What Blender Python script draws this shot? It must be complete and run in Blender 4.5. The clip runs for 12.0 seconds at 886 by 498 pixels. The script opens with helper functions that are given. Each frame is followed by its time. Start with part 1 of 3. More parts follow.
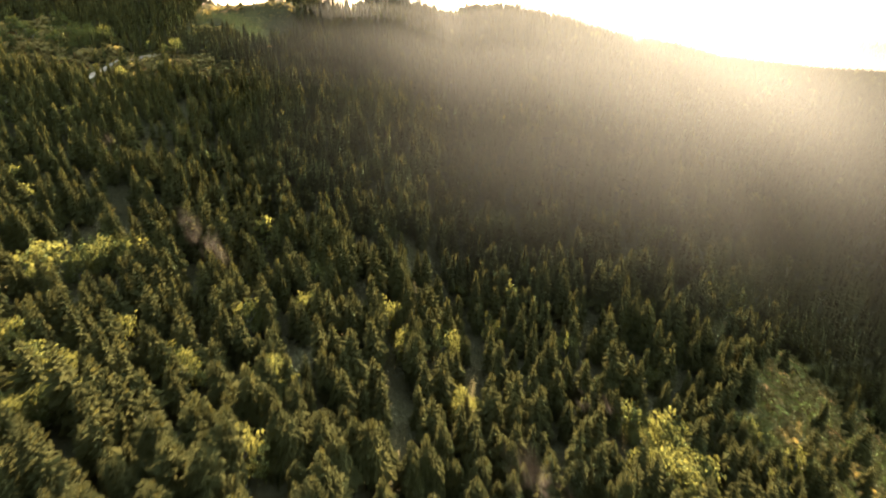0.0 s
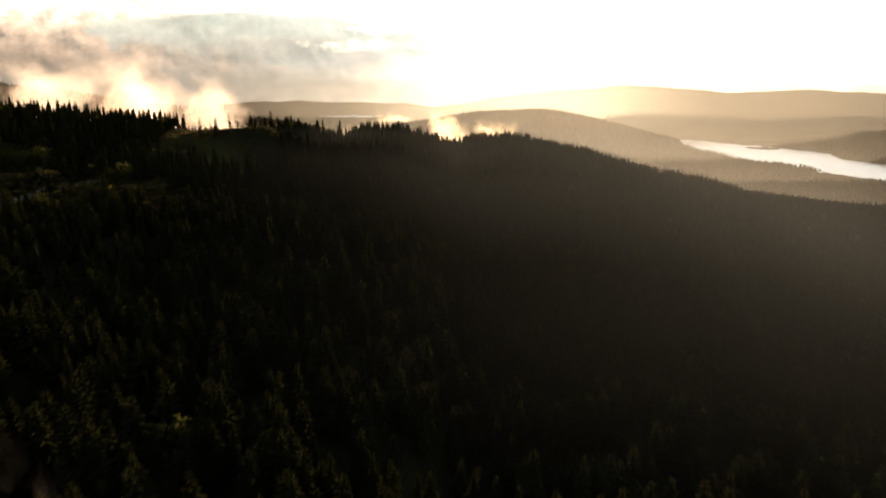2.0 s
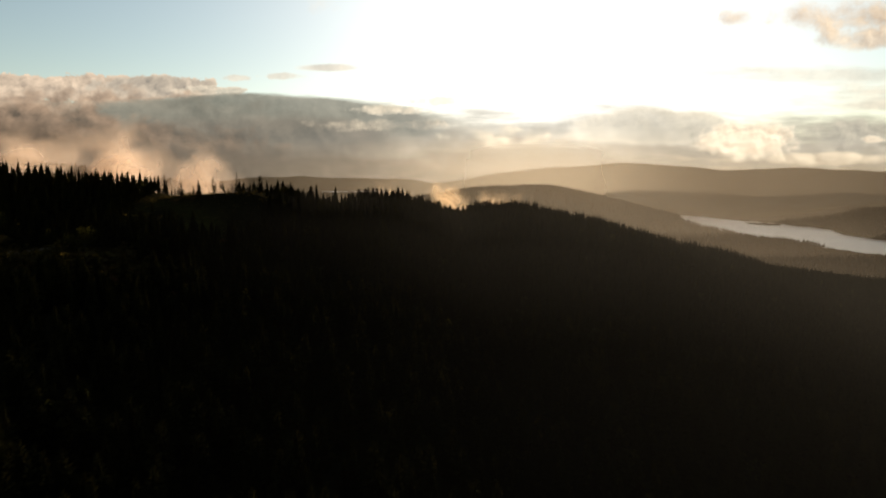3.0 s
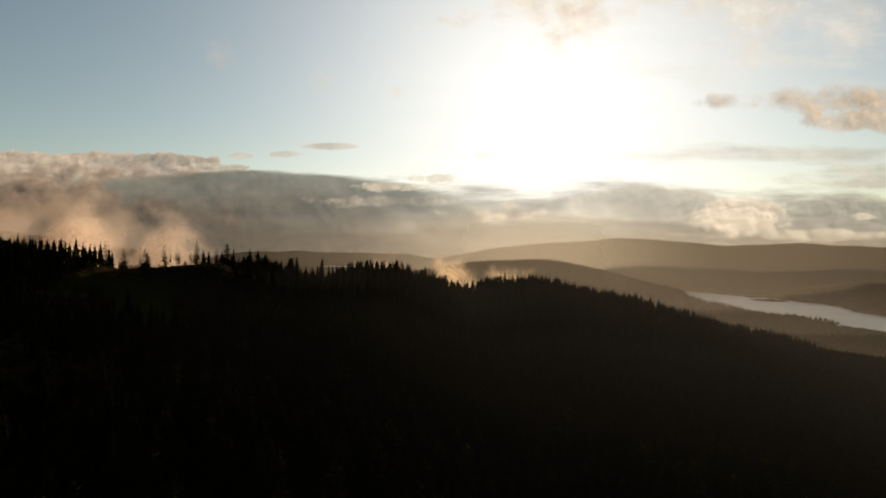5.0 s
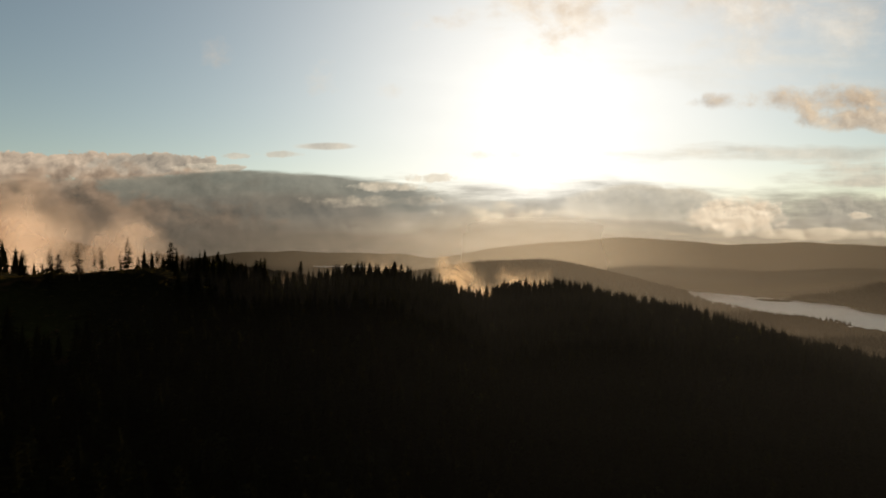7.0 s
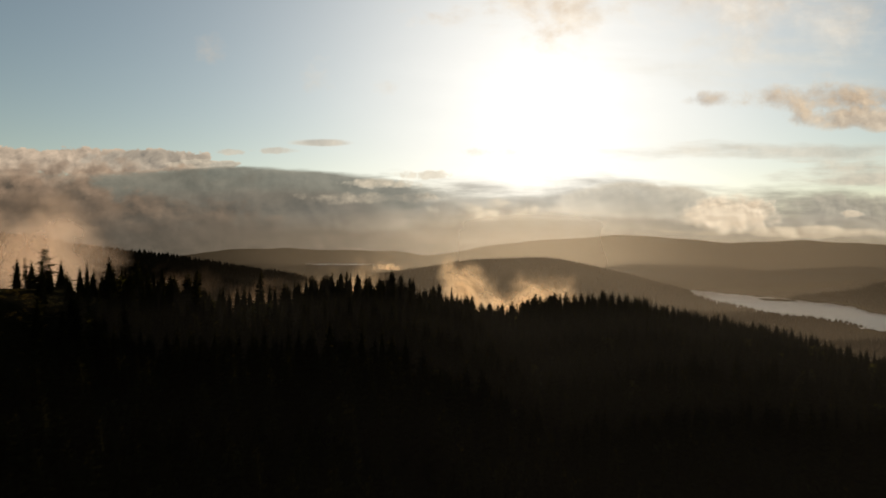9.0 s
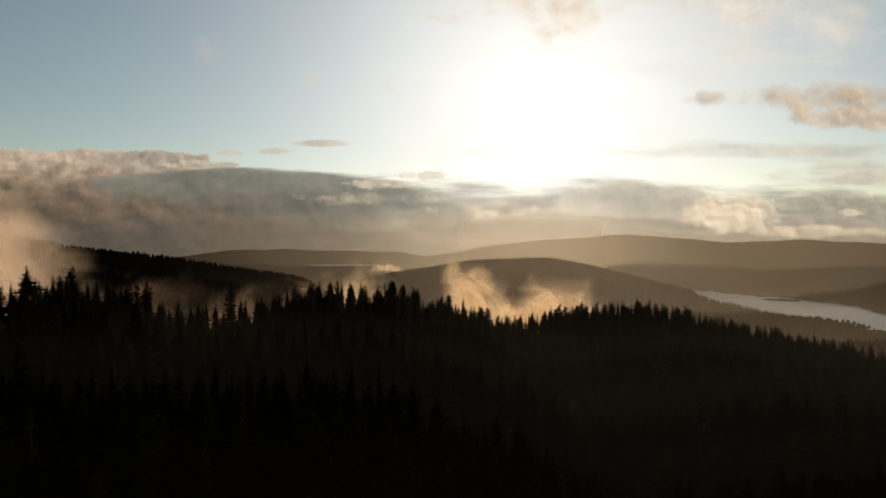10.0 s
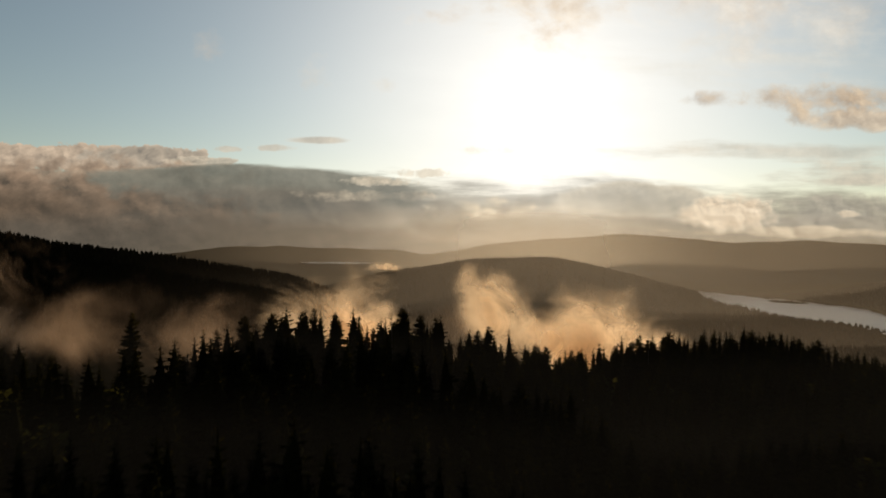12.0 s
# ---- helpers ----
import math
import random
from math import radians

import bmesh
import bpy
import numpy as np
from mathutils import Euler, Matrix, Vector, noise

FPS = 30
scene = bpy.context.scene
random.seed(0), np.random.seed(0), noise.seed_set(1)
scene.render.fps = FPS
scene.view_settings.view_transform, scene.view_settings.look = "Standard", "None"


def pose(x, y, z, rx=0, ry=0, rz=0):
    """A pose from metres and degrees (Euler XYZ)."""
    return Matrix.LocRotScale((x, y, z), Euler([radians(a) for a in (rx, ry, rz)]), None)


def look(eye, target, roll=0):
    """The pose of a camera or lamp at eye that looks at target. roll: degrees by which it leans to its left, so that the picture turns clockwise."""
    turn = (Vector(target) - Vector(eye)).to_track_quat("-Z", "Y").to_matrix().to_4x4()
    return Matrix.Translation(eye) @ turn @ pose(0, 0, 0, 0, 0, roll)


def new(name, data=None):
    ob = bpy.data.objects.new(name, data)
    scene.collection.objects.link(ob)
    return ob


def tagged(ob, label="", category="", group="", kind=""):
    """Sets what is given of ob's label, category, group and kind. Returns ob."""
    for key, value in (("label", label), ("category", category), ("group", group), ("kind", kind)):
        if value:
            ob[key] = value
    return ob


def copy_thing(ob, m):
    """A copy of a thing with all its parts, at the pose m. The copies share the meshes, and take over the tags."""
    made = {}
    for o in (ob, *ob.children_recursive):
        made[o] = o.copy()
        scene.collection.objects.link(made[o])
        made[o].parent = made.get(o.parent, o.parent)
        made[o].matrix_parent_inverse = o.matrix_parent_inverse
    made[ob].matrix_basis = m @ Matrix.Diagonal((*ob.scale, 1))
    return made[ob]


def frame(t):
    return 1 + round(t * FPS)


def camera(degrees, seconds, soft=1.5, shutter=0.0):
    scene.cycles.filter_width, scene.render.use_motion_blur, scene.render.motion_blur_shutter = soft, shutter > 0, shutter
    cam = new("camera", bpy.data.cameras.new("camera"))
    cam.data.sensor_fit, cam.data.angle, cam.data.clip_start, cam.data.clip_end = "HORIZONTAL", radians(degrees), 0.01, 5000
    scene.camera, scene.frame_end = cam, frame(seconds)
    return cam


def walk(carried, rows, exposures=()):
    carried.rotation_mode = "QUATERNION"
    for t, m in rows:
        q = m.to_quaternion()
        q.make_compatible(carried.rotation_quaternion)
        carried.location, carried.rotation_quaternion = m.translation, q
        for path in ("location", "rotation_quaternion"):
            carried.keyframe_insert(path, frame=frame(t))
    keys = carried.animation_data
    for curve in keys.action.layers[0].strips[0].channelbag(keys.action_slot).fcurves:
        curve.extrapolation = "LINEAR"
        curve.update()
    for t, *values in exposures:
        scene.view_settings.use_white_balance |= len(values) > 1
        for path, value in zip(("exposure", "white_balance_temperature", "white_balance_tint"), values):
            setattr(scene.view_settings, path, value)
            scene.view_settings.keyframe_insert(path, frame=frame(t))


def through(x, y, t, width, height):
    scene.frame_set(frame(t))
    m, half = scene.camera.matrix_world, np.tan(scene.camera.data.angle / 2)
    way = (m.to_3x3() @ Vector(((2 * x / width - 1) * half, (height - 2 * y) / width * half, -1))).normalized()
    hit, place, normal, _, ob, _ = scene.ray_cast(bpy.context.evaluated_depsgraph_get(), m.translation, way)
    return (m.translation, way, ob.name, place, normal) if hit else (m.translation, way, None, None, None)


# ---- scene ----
from functools import reduce

# The camera: a drone that crosses a wooded slope towards the sun, sinks a little and tilts up.
ROWS = [
    (0.0, 0.00, -0.00, 276.00, 0.252, -26.653, -0.336),
    (0.5, -1.01, 18.62, 272.06, 0.112, -23.739, -0.280),
    (1.0, -2.06, 36.71, 268.18, 0.003, -20.906, -0.213),
    (1.5, -3.42, 54.46, 264.14, -0.088, -17.706, -0.149),
    (2.0, -4.33, 71.85, 259.94, -0.106, -14.274, -0.084),
    (2.5, -4.92, 88.71, 256.09, -0.075, -10.662, 0.028),
    (3.0, -5.92, 105.32, 252.62, -0.106, -7.257, 0.122),
    (3.5, -7.42, 122.02, 249.67, -0.187, -4.029, 0.210),
    (5.5, -12.18, 186.08, 249.63, -0.358, -0.106, 0.235),
    (6.0, -13.45, 202.33, 249.75, -0.432, -0.075, 0.207),
    (6.5, -14.64, 218.66, 249.56, -0.494, -0.177, 0.155),
    (7.0, -15.91, 235.00, 249.13, -0.577, -0.240, 0.125),
    (9.0, -21.75, 307.89, 251.72, -1.047, -0.519, 0.267),
    (9.5, -22.94, 324.88, 251.97, -1.059, -0.479, 0.164),
    (10.0, -24.23, 341.69, 252.21, -1.132, -0.487, 0.095),
    (10.5, -25.48, 358.09, 252.42, -1.170, -0.523, 0.249),
    (11.0, -27.04, 373.65, 252.62, -1.273, -0.548, 0.275),
    (11.5, -28.45, 388.73, 252.96, -1.286, -0.546, 0.287),
    (12.0, -30.33, 403.20, 253.51, -1.309, -0.685, 0.538),
]


def view(x, y, z, yaw, pitch, roll):
    return pose(x, y, z, 90 + pitch, 0, yaw) @ pose(0, 0, 0, 0, 0, roll)


EXPOSURES = [(0.0, 6.1, 6300, 10), (0.5, 5.55, 6400, 11), (1.0, 4.6, 6500, 12), (1.5, 3.35, 6450, 12), (2.0, 2.05, 6300, 10), (2.5, 1.1, 6350, 10), (3.0, 0.5, 6450, 10), (3.5, 0.1, 6500, 10), (12.0, 0.0, 6500, 10)]
cam = camera(72.0, 12.0, soft=1.75, shutter=0.5)
scene.cycles.transparent_max_bounces = 32
walk(cam, [(r[0], view(*r[1:])) for r in ROWS], EXPOSURES)

# ---- light ----
SUN_AZ, SUN_EL = radians(10.5), radians(12.0)  # azimuth from +y towards +x
SUN_WAY = Vector((math.sin(SUN_AZ) * math.cos(SUN_EL), math.cos(SUN_AZ) * math.cos(SUN_EL), math.sin(SUN_EL)))
sun = new("sun", bpy.data.lights.new("sun", "SUN"))
sun.data.energy, sun.data.angle, sun.data.color = 3.2, radians(1.0), (1.0, 0.80, 0.58)
sun.matrix_world = look(SUN_WAY * 3000, (0, 0, 0))


class Nodes:
    """Short hand for a node tree."""

    def __init__(self, tree):
        self.tree = tree
        tree.nodes.clear()

    def node(self, kind, **values):
        n = self.tree.nodes.new(kind)
        for key, value in values.items():
            setattr(n, key, value)
        return n

    def put(self, socket, value):
        if isinstance(value, bpy.types.NodeSocket):
            self.tree.links.new(value, socket)
        elif value is not None:
            if isinstance(value, (tuple, list)) and len(value) == 3 and socket.type == "RGBA":
                value = (*value, 1.0)
            socket.default_value = value

    def math(self, op, a, b=None, c=None, clamp=False):
        n = self.node("ShaderNodeMath", operation=op, use_clamp=clamp)
        for socket, v in zip(n.inputs, (a, b, c)):
            self.put(socket, v)
        return n.outputs[0]

    def mix(self, fac, a, b, blend="MIX"):
        n = self.node("ShaderNodeMixRGB", blend_type=blend)
        for socket, v in zip(n.inputs, (fac, a, b)):
            self.put(socket, v)
        return n.outputs[0]

    def noise(self, vector, scale, detail=4.0, rough=0.55, distort=0.0):
        n = self.node("ShaderNodeTexNoise")
        self.put(n.inputs["Vector"], vector)
        for key, v in (("Scale", scale), ("Detail", detail), ("Roughness", rough), ("Distortion", distort)):
            n.inputs[key].default_value = v
        return n.outputs["Fac"]

    def vector(self, x, y, z=0.0):
        n = self.node("ShaderNodeCombineXYZ")
        for socket, v in zip(n.inputs, (x, y, z)):
            self.put(socket, v)
        return n.outputs[0]

    def smooth(self, v, lo, hi):
        n = self.node("ShaderNodeMapRange", interpolation_type="SMOOTHSTEP")
        for socket, value in zip(n.inputs, (v, lo, hi, 0.0, 1.0)):
            self.put(socket, value)
        return n.outputs[0]

    def parts(self, v):
        n = self.node("ShaderNodeSeparateXYZ")
        self.put(n.inputs[0], v)
        return n.outputs

    def shader(self, kind, **inputs):
        n = self.node(kind)
        for key, v in inputs.items():
            self.put(n.inputs[key.replace("_", " ")], v)
        return n.outputs[0]

    def blend(self, fac, a, b):
        n = self.node("ShaderNodeMixShader")
        for socket, v in zip(n.inputs, (fac, a, b)):
            self.put(socket, v)
        return n.outputs[0]


world = bpy.data.worlds.new("evening_sky")
scene.world = world
world.use_nodes = True
w = Nodes(world.node_tree)
sky = w.node("ShaderNodeTexSky", sky_type="NISHITA", sun_disc=False, sun_elevation=SUN_EL, sun_rotation=SUN_AZ, altitude=400.0, air_density=1.0, dust_density=0.15, ozone_density=1.2)
way = w.node("ShaderNodeTexCoord").outputs["Generated"]
dx, dy, dz = w.parts(way)
ahead = w.math("MAXIMUM", dy, 0.05)
U, V = w.math("DIVIDE", dx, ahead), w.math("DIVIDE", dz, ahead)
uv = w.vector(U, w.math("MULTIPLY", V, 1.5))
front = w.smooth(dy, 0.1, 0.35)
billow = w.noise(uv, 7.0, 7.0, 0.6, 0.3)
puffs = w.vector(U, V)
fine = w.noise(puffs, 26.0, 6.0, 0.6)
streak = w.noise(w.vector(U, w.math("MULTIPLY", V, 6.0)), 5.0, 5.0, 0.55)


def heads(step, size=17.0):
    """Rounded heads of cloud; step: looked up a little towards the sun."""
    bent = w.noise(puffs, 9.0, 4.0, 0.6)
    n = w.node("ShaderNodeTexVoronoi", feature="SMOOTH_F1", normalize=True)
    w.put(n.inputs["Vector"], w.vector(w.math("ADD", w.math("MULTIPLY_ADD", bent, 0.06, U), step * 0.8), w.math("ADD", w.math("MULTIPLY_ADD", bent, 0.04, w.math("MULTIPLY", V, 1.35)), step)))
    for key, v in (("Scale", size), ("Detail", 4.0), ("Roughness", 0.55), ("Smoothness", 0.35)):
        n.inputs[key].default_value = v
    return w.math("ADD", w.math("MULTIPLY_ADD", n.outputs["Distance"], -1.1, 0.72), w.math("MULTIPLY", w.noise(puffs, 42.0, 5.0, 0.62), 0.28))


puff = heads(0.0)
puff_side = w.math("MULTIPLY_ADD", w.math("SUBTRACT", puff, heads(0.012)), 3.2, 0.40, clamp=True)
knob = heads(0.0, 36.0)
knob_side = w.math("MULTIPLY_ADD", w.math("SUBTRACT", knob, heads(0.008, 36.0)), 1.9, 0.42, clamp=True)
dot = w.node("ShaderNodeVectorMath", operation="DOT_PRODUCT")
w.put(dot.inputs[0], way)
dot.inputs[1].default_value = SUN_WAY
off = w.math("SUBTRACT", 1.0, dot.outputs["Value"])


def glow(size, height):
    return w.math("MULTIPLY", w.math("EXPONENT", w.math("MULTIPLY", off, -2.0 / size**2)), height)


def cloud(u, v, ru, rv, rough, grain, flat=2.0):
    """One cloud: how far a way lies inside an ellipse of the sky ahead, torn by noise."""
    a = w.math("POWER", w.math("ABSOLUTE", w.math("DIVIDE", w.math("SUBTRACT", U, u), ru)), flat)
    b = w.math("POWER", w.math("ABSOLUTE", w.math("DIVIDE", w.math("SUBTRACT", V, v), rv)), 2.0)
    inside = w.math("SUBTRACT", 1.0, w.math("ADD", a, b))
    return w.math("MULTIPLY_ADD", w.math("SUBTRACT", grain, 0.5), rough, inside)


def relief(size, step, detail, uv):
    """Lit and shaded sides of the billows: the noise against itself a step towards the sun."""
    a = w.noise(uv, size, detail, 0.6, 0.3)
    shifted = w.node("ShaderNodeVectorMath", operation="ADD")
    w.put(shifted.inputs[0], uv)
    shifted.inputs[1].default_value = (step * 0.7, step, 0)
    b = w.noise(shifted.outputs[0], size, detail, 0.6, 0.3)
    return w.math("MULTIPLY_ADD", w.math("SUBTRACT", a, b), 3.4, 0.45, clamp=True)


def warm(amount):
    return w.mix(1.0, w.vector(amount, amount, amount), (1.0, 0.955, 0.87), "MULTIPLY")


colour = w.mix(1.0, sky.outputs[0], (0.0840, 0.0765, 0.0650), "MULTIPLY")
colour = w.mix(1.0, colour, warm(w.math("ADD", glow(0.22, 0.15), glow(0.55, 0.28))), "ADD")
lit = w.math("ADD", w.math("MULTIPLY", relief(6.0, 0.035, 6.0, uv), 0.65), w.math("MULTIPLY", relief(24.0, 0.010, 5.0, puffs), 0.4))
# cloud-toned layer added before the sun, to cap the glow's brightness
glare_cap = w.mix(w.math("ADD", w.math("MULTIPLY", billow, 0.6), w.math("MULTIPLY", streak, 0.4)), (0.82, 0.80, 0.75), (1.05, 1.02, 0.96))
colour = w.mix(w.math("MULTIPLY", glow(0.30, 0.92), front), colour, glare_cap)


def lay(u, v, ru, rv, rough, grain, soft, shaded, bright, cover, side=None, lining=0.35, flat=2.0):
    """Lays one cloud over the sky: centre, half sizes, tearing, colours of its thick and of its lit or thin parts."""
    global colour
    torn = cloud(u, v, ru, rv, rough, grain, flat)
    thin = w.math("SUBTRACT", 1.0, w.smooth(torn, 0.1 * soft, 0.1 * soft + 0.55))
    light = w.math("ADD", w.math("MULTIPLY", lit if side is None else side, 1.0 - lining * 0.5), w.math("MULTIPLY", thin, lining), clamp=True)
    tone = w.mix(1.0, w.mix(light, shaded, bright), (1.0, 0.955, 0.875), "MULTIPLY")
    mask = w.math("MULTIPLY", w.math("MULTIPLY", w.smooth(torn, 0.0, soft), front), cover)
    colour = w.mix(mask, colour, tone)


# high thin cloud above the sun and to its side
lay(0.50, 0.395, 0.50, 0.11, 5.0, billow, 2.2, (0.74, 0.64, 0.53), (1.05, 0.99, 0.90), 0.75)
lay(0.20, 0.385, 0.24, 0.06, 5.0, billow, 2.0, (0.56, 0.43, 0.31), (0.95, 0.85, 0.72), 0.8)
lay(0.56, 0.30, 0.34, 0.07, 4.0, streak, 2.2, (0.72, 0.70, 0.64), (0.98, 0.94, 0.86), 0.5)
lay(-0.36, 0.315, 0.035, 0.030, 5.0, fine, 2.4, (0.52, 0.49, 0.46), (0.74, 0.66, 0.59), 0.6)
lay(-0.19, 0.275, 0.035, 0.030, 5.0, fine, 2.4, (0.62, 0.60, 0.56), (0.84, 0.79, 0.72), 0.6)
lay(-0.07, 0.255, 0.03, 0.016, 5.0, fine, 2.4, (0.72, 0.70, 0.66), (0.90, 0.86, 0.80), 0.6)
# small lens clouds over the bank
lay(-0.185, 0.163, 0.060, 0.0075, 2.5, streak, 0.9, (0.42, 0.39, 0.35), (0.86, 0.78, 0.66), 0.8)
lay(-0.26, 0.150, 0.045, 0.0060, 5.0, fine, 1.0, (0.42, 0.39, 0.35), (0.80, 0.72, 0.60), 0.7)
lay(-0.33, 0.147, 0.035, 0.0050, 5.0, fine, 1.0, (0.42, 0.39, 0.35), (0.80, 0.72, 0.60), 0.7)
lay(0.09, 0.150, 0.05, 0.0080, 5.0, fine, 1.4, (0.66, 0.62, 0.55), (0.95, 0.90, 0.80), 0.6)
# murk that closes the sky above the far hills
lay(0.0, 0.012, 2.2, 0.105, 1.8, streak, 0.9, (0.155, 0.147, 0.126), (0.285, 0.265, 0.222), 0.95)
lay(-0.36, 0.014, 0.56, 0.052, 1.8, streak, 0.9, (0.085, 0.081, 0.070), (0.15, 0.138, 0.116), 0.92)
lay(-0.10, 0.052, 0.36, 0.034, 3.0, billow, 0.8, (0.20, 0.19, 0.165), (0.42, 0.38, 0.31), 0.7)
# the long cloud bank
lay(-0.60, 0.131, 0.25, 0.021, 3.2, knob, 0.30, (0.26, 0.21, 0.175), (0.84, 0.67, 0.52), 0.95, knob_side, 0.15, 4.0)
lay(-0.46, 0.133, 0.10, 0.017, 3.2, knob, 0.25, (0.20, 0.19, 0.175), (0.70, 0.60, 0.49), 0.95, knob_side, 0.15)
lay(-0.37, 0.127, 0.06, 0.008, 4.0, knob, 0.4, (0.28, 0.26, 0.225), (0.86, 0.76, 0.62), 0.9, knob_side, 0.2)
lay(-0.62, 0.080, 0.44, 0.052, 3.0, puff, 0.75, (0.15, 0.118, 0.094), (0.60, 0.45, 0.335), 0.95, puff_side)
lay(-0.30, 0.079, 0.33, 0.044, 1.3, streak, 0.35, (0.125, 0.131, 0.115), (0.27, 0.265, 0.225), 0.95, None, 0.45, 2.6)
lay(-0.34, 0.052, 0.34, 0.040, 1.6, billow, 0.7, (0.115, 0.112, 0.100), (0.23, 0.205, 0.168), 0.9)
lay(-0.66, 0.056, 0.20, 0.052, 3.4, puff, 0.7, (0.095, 0.078, 0.063), (0.40, 0.285, 0.205), 0.9, puff_side)
lay(-0.46, 0.040, 0.20, 0.036, 3.4, puff, 0.9, (0.085, 0.075, 0.063), (0.26, 0.195, 0.145), 0.8, puff_side)
lay(-0.85, 0.030, 0.42, 0.065, 3.0, billow, 0.9, (0.07, 0.058, 0.046), (0.24, 0.17, 0.12), 0.9)
lay(-0.50, -0.010, 0.62, 0.060, 1.6, billow, 1.0, (0.075, 0.068, 0.058), (0.15, 0.128, 0.105), 0.93)
# torn bright scraps where the bank ends before the sun
lay(-0.085, 0.098, 0.060, 0.009, 7.0, puff, 1.0, (0.42, 0.37, 0.29), (1.0, 0.90, 0.74), 0.9, puff_side, 0.6)
lay(-0.02, 0.112, 0.050, 0.008, 7.0, puff, 1.2, (0.60, 0.54, 0.44), (1.0, 0.93, 0.80), 0.8, puff_side, 0.6)
lay(-0.10, 0.073, 0.10, 0.010, 8.0, puff, 1.5, (0.24, 0.22, 0.18), (0.72, 0.62, 0.48), 0.8, puff_side)
lay(0.14, 0.056, 0.14, 0.016, 8.0, puff, 1.5, (0.36, 0.32, 0.25), (1.0, 0.88, 0.68), 0.85, puff_side)
# clouds beyond the sun
lay(0.335, 0.072, 0.150, 0.034, 1.8, billow, 0.45, (0.33, 0.31, 0.262), (0.66, 0.60, 0.49), 0.9, None, 0.5)
lay(0.68, 0.048, 0.26, 0.042, 3.0, puff, 1.1, (0.29, 0.28, 0.25), (0.60, 0.55, 0.46), 0.85, knob_side, 0.3)
lay(0.58, 0.155, 0.40, 0.020, 5.0, streak, 1.9, (0.50, 0.49, 0.44), (0.82, 0.76, 0.66), 0.75)
lay(0.74, 0.116, 0.30, 0.022, 5.0, streak, 1.5, (0.42, 0.41, 0.37), (0.80, 0.72, 0.60), 0.8)
lay(0.45, 0.240, 0.055, 0.017, 4.0, puff, 1.8, (0.34, 0.25, 0.18), (0.80, 0.66, 0.50), 0.85, puff_side)
lay(0.68, 0.243, 0.200, 0.030, 3.6, puff, 1.5, (0.40, 0.295, 0.21), (0.86, 0.70, 0.52), 0.9, puff_side)
lay(0.72, 0.210, 0.150, 0.022, 3.0, puff, 1.1, (0.40, 0.30, 0.22), (0.88, 0.74, 0.57), 0.8, puff_side)
lay(0.495, 0.050, 0.090, 0.034, 3.6, w.math("MULTIPLY_ADD", knob, 0.5, w.math("MULTIPLY", puff, 0.5)), 0.9, (0.58, 0.46, 0.33), (1.12, 1.0, 0.82), 0.96, knob_side, 0.3)
lay(0.70, 0.052, 0.020, 0.007, 6.0, puff, 0.8, (0.5, 0.42, 0.32), (1.0, 0.90, 0.74), 0.9, puff_side, 0.5)
lay(0.63, 0.022, 0.12, 0.010, 4.0, puff, 0.8, (0.40, 0.34, 0.26), (0.90, 0.78, 0.60), 0.85, puff_side)
# rays that fan out below the sun
turn = w.math("ARCTAN2", w.math("SUBTRACT", V, math.tan(SUN_EL)), w.math("SUBTRACT", U, math.tan(SUN_AZ)))
fan = w.smooth(w.noise(w.vector(turn, 0.0), 7.0, 3.0, 0.6), 0.35, 0.7)
below = w.math("MULTIPLY", w.smooth(V, 0.17, 0.06), glow(0.30, 0.10))
colour = w.mix(1.0, colour, warm(w.math("MULTIPLY", below, w.math("MULTIPLY_ADD", fan, 0.8, 0.75))), "ADD")
# Dark unseen cloud added behind and overhead, to dim the light on the slope.
rest = w.math("MULTIPLY", w.smooth(w.noise(way, 3.0, 6.0, 0.6), 0.3, 0.5), w.math("SUBTRACT", 1.0, front))
rest = w.math("MAXIMUM", rest, w.math("MULTIPLY", w.smooth(dz, 0.5, 0.75), w.smooth(w.noise(way, 3.0, 6.0, 0.6), 0.3, 0.55)))
colour = w.mix(w.math("MULTIPLY", rest, 0.9), colour, (0.012, 0.0125, 0.0135))
# The sun's own glow over that layer, broken up by the cloud noise.
off = w.math("MULTIPLY", off, w.math("MULTIPLY_ADD", w.math("ADD", billow, streak), 1.5, -0.5))
angle = w.math("SQRT", w.math("MAXIMUM", w.math("MULTIPLY", off, 2.0), 0.0))
core = w.math("ADD", w.math("MULTIPLY", w.math("EXPONENT", w.math("DIVIDE", angle, -0.10)), 0.36), glow(0.11, 0.12))
colour = w.mix(1.0, colour, warm(w.math("MULTIPLY", core, w.math("MULTIPLY_ADD", billow, 1.4, 0.3))), "ADD")
background = w.node("ShaderNodeBackground")
w.put(background.inputs["Color"], colour)
background.inputs["Strength"].default_value = 1.0
w.tree.links.new(background.outputs[0], w.node("ShaderNodeOutputWorld").inputs["Surface"])


# ---- materials ----
def material(name):
    m = bpy.data.materials.new(name)
    m.use_nodes = True
    n = Nodes(m.node_tree)
    return m, n, n.node("ShaderNodeOutputMaterial").inputs["Surface"]


def ramp3(n, fac, a, b, c):
    return n.mix(n.smooth(fac, 0.55, 0.75), n.mix(n.smooth(fac, 0.25, 0.5), a, b), c)


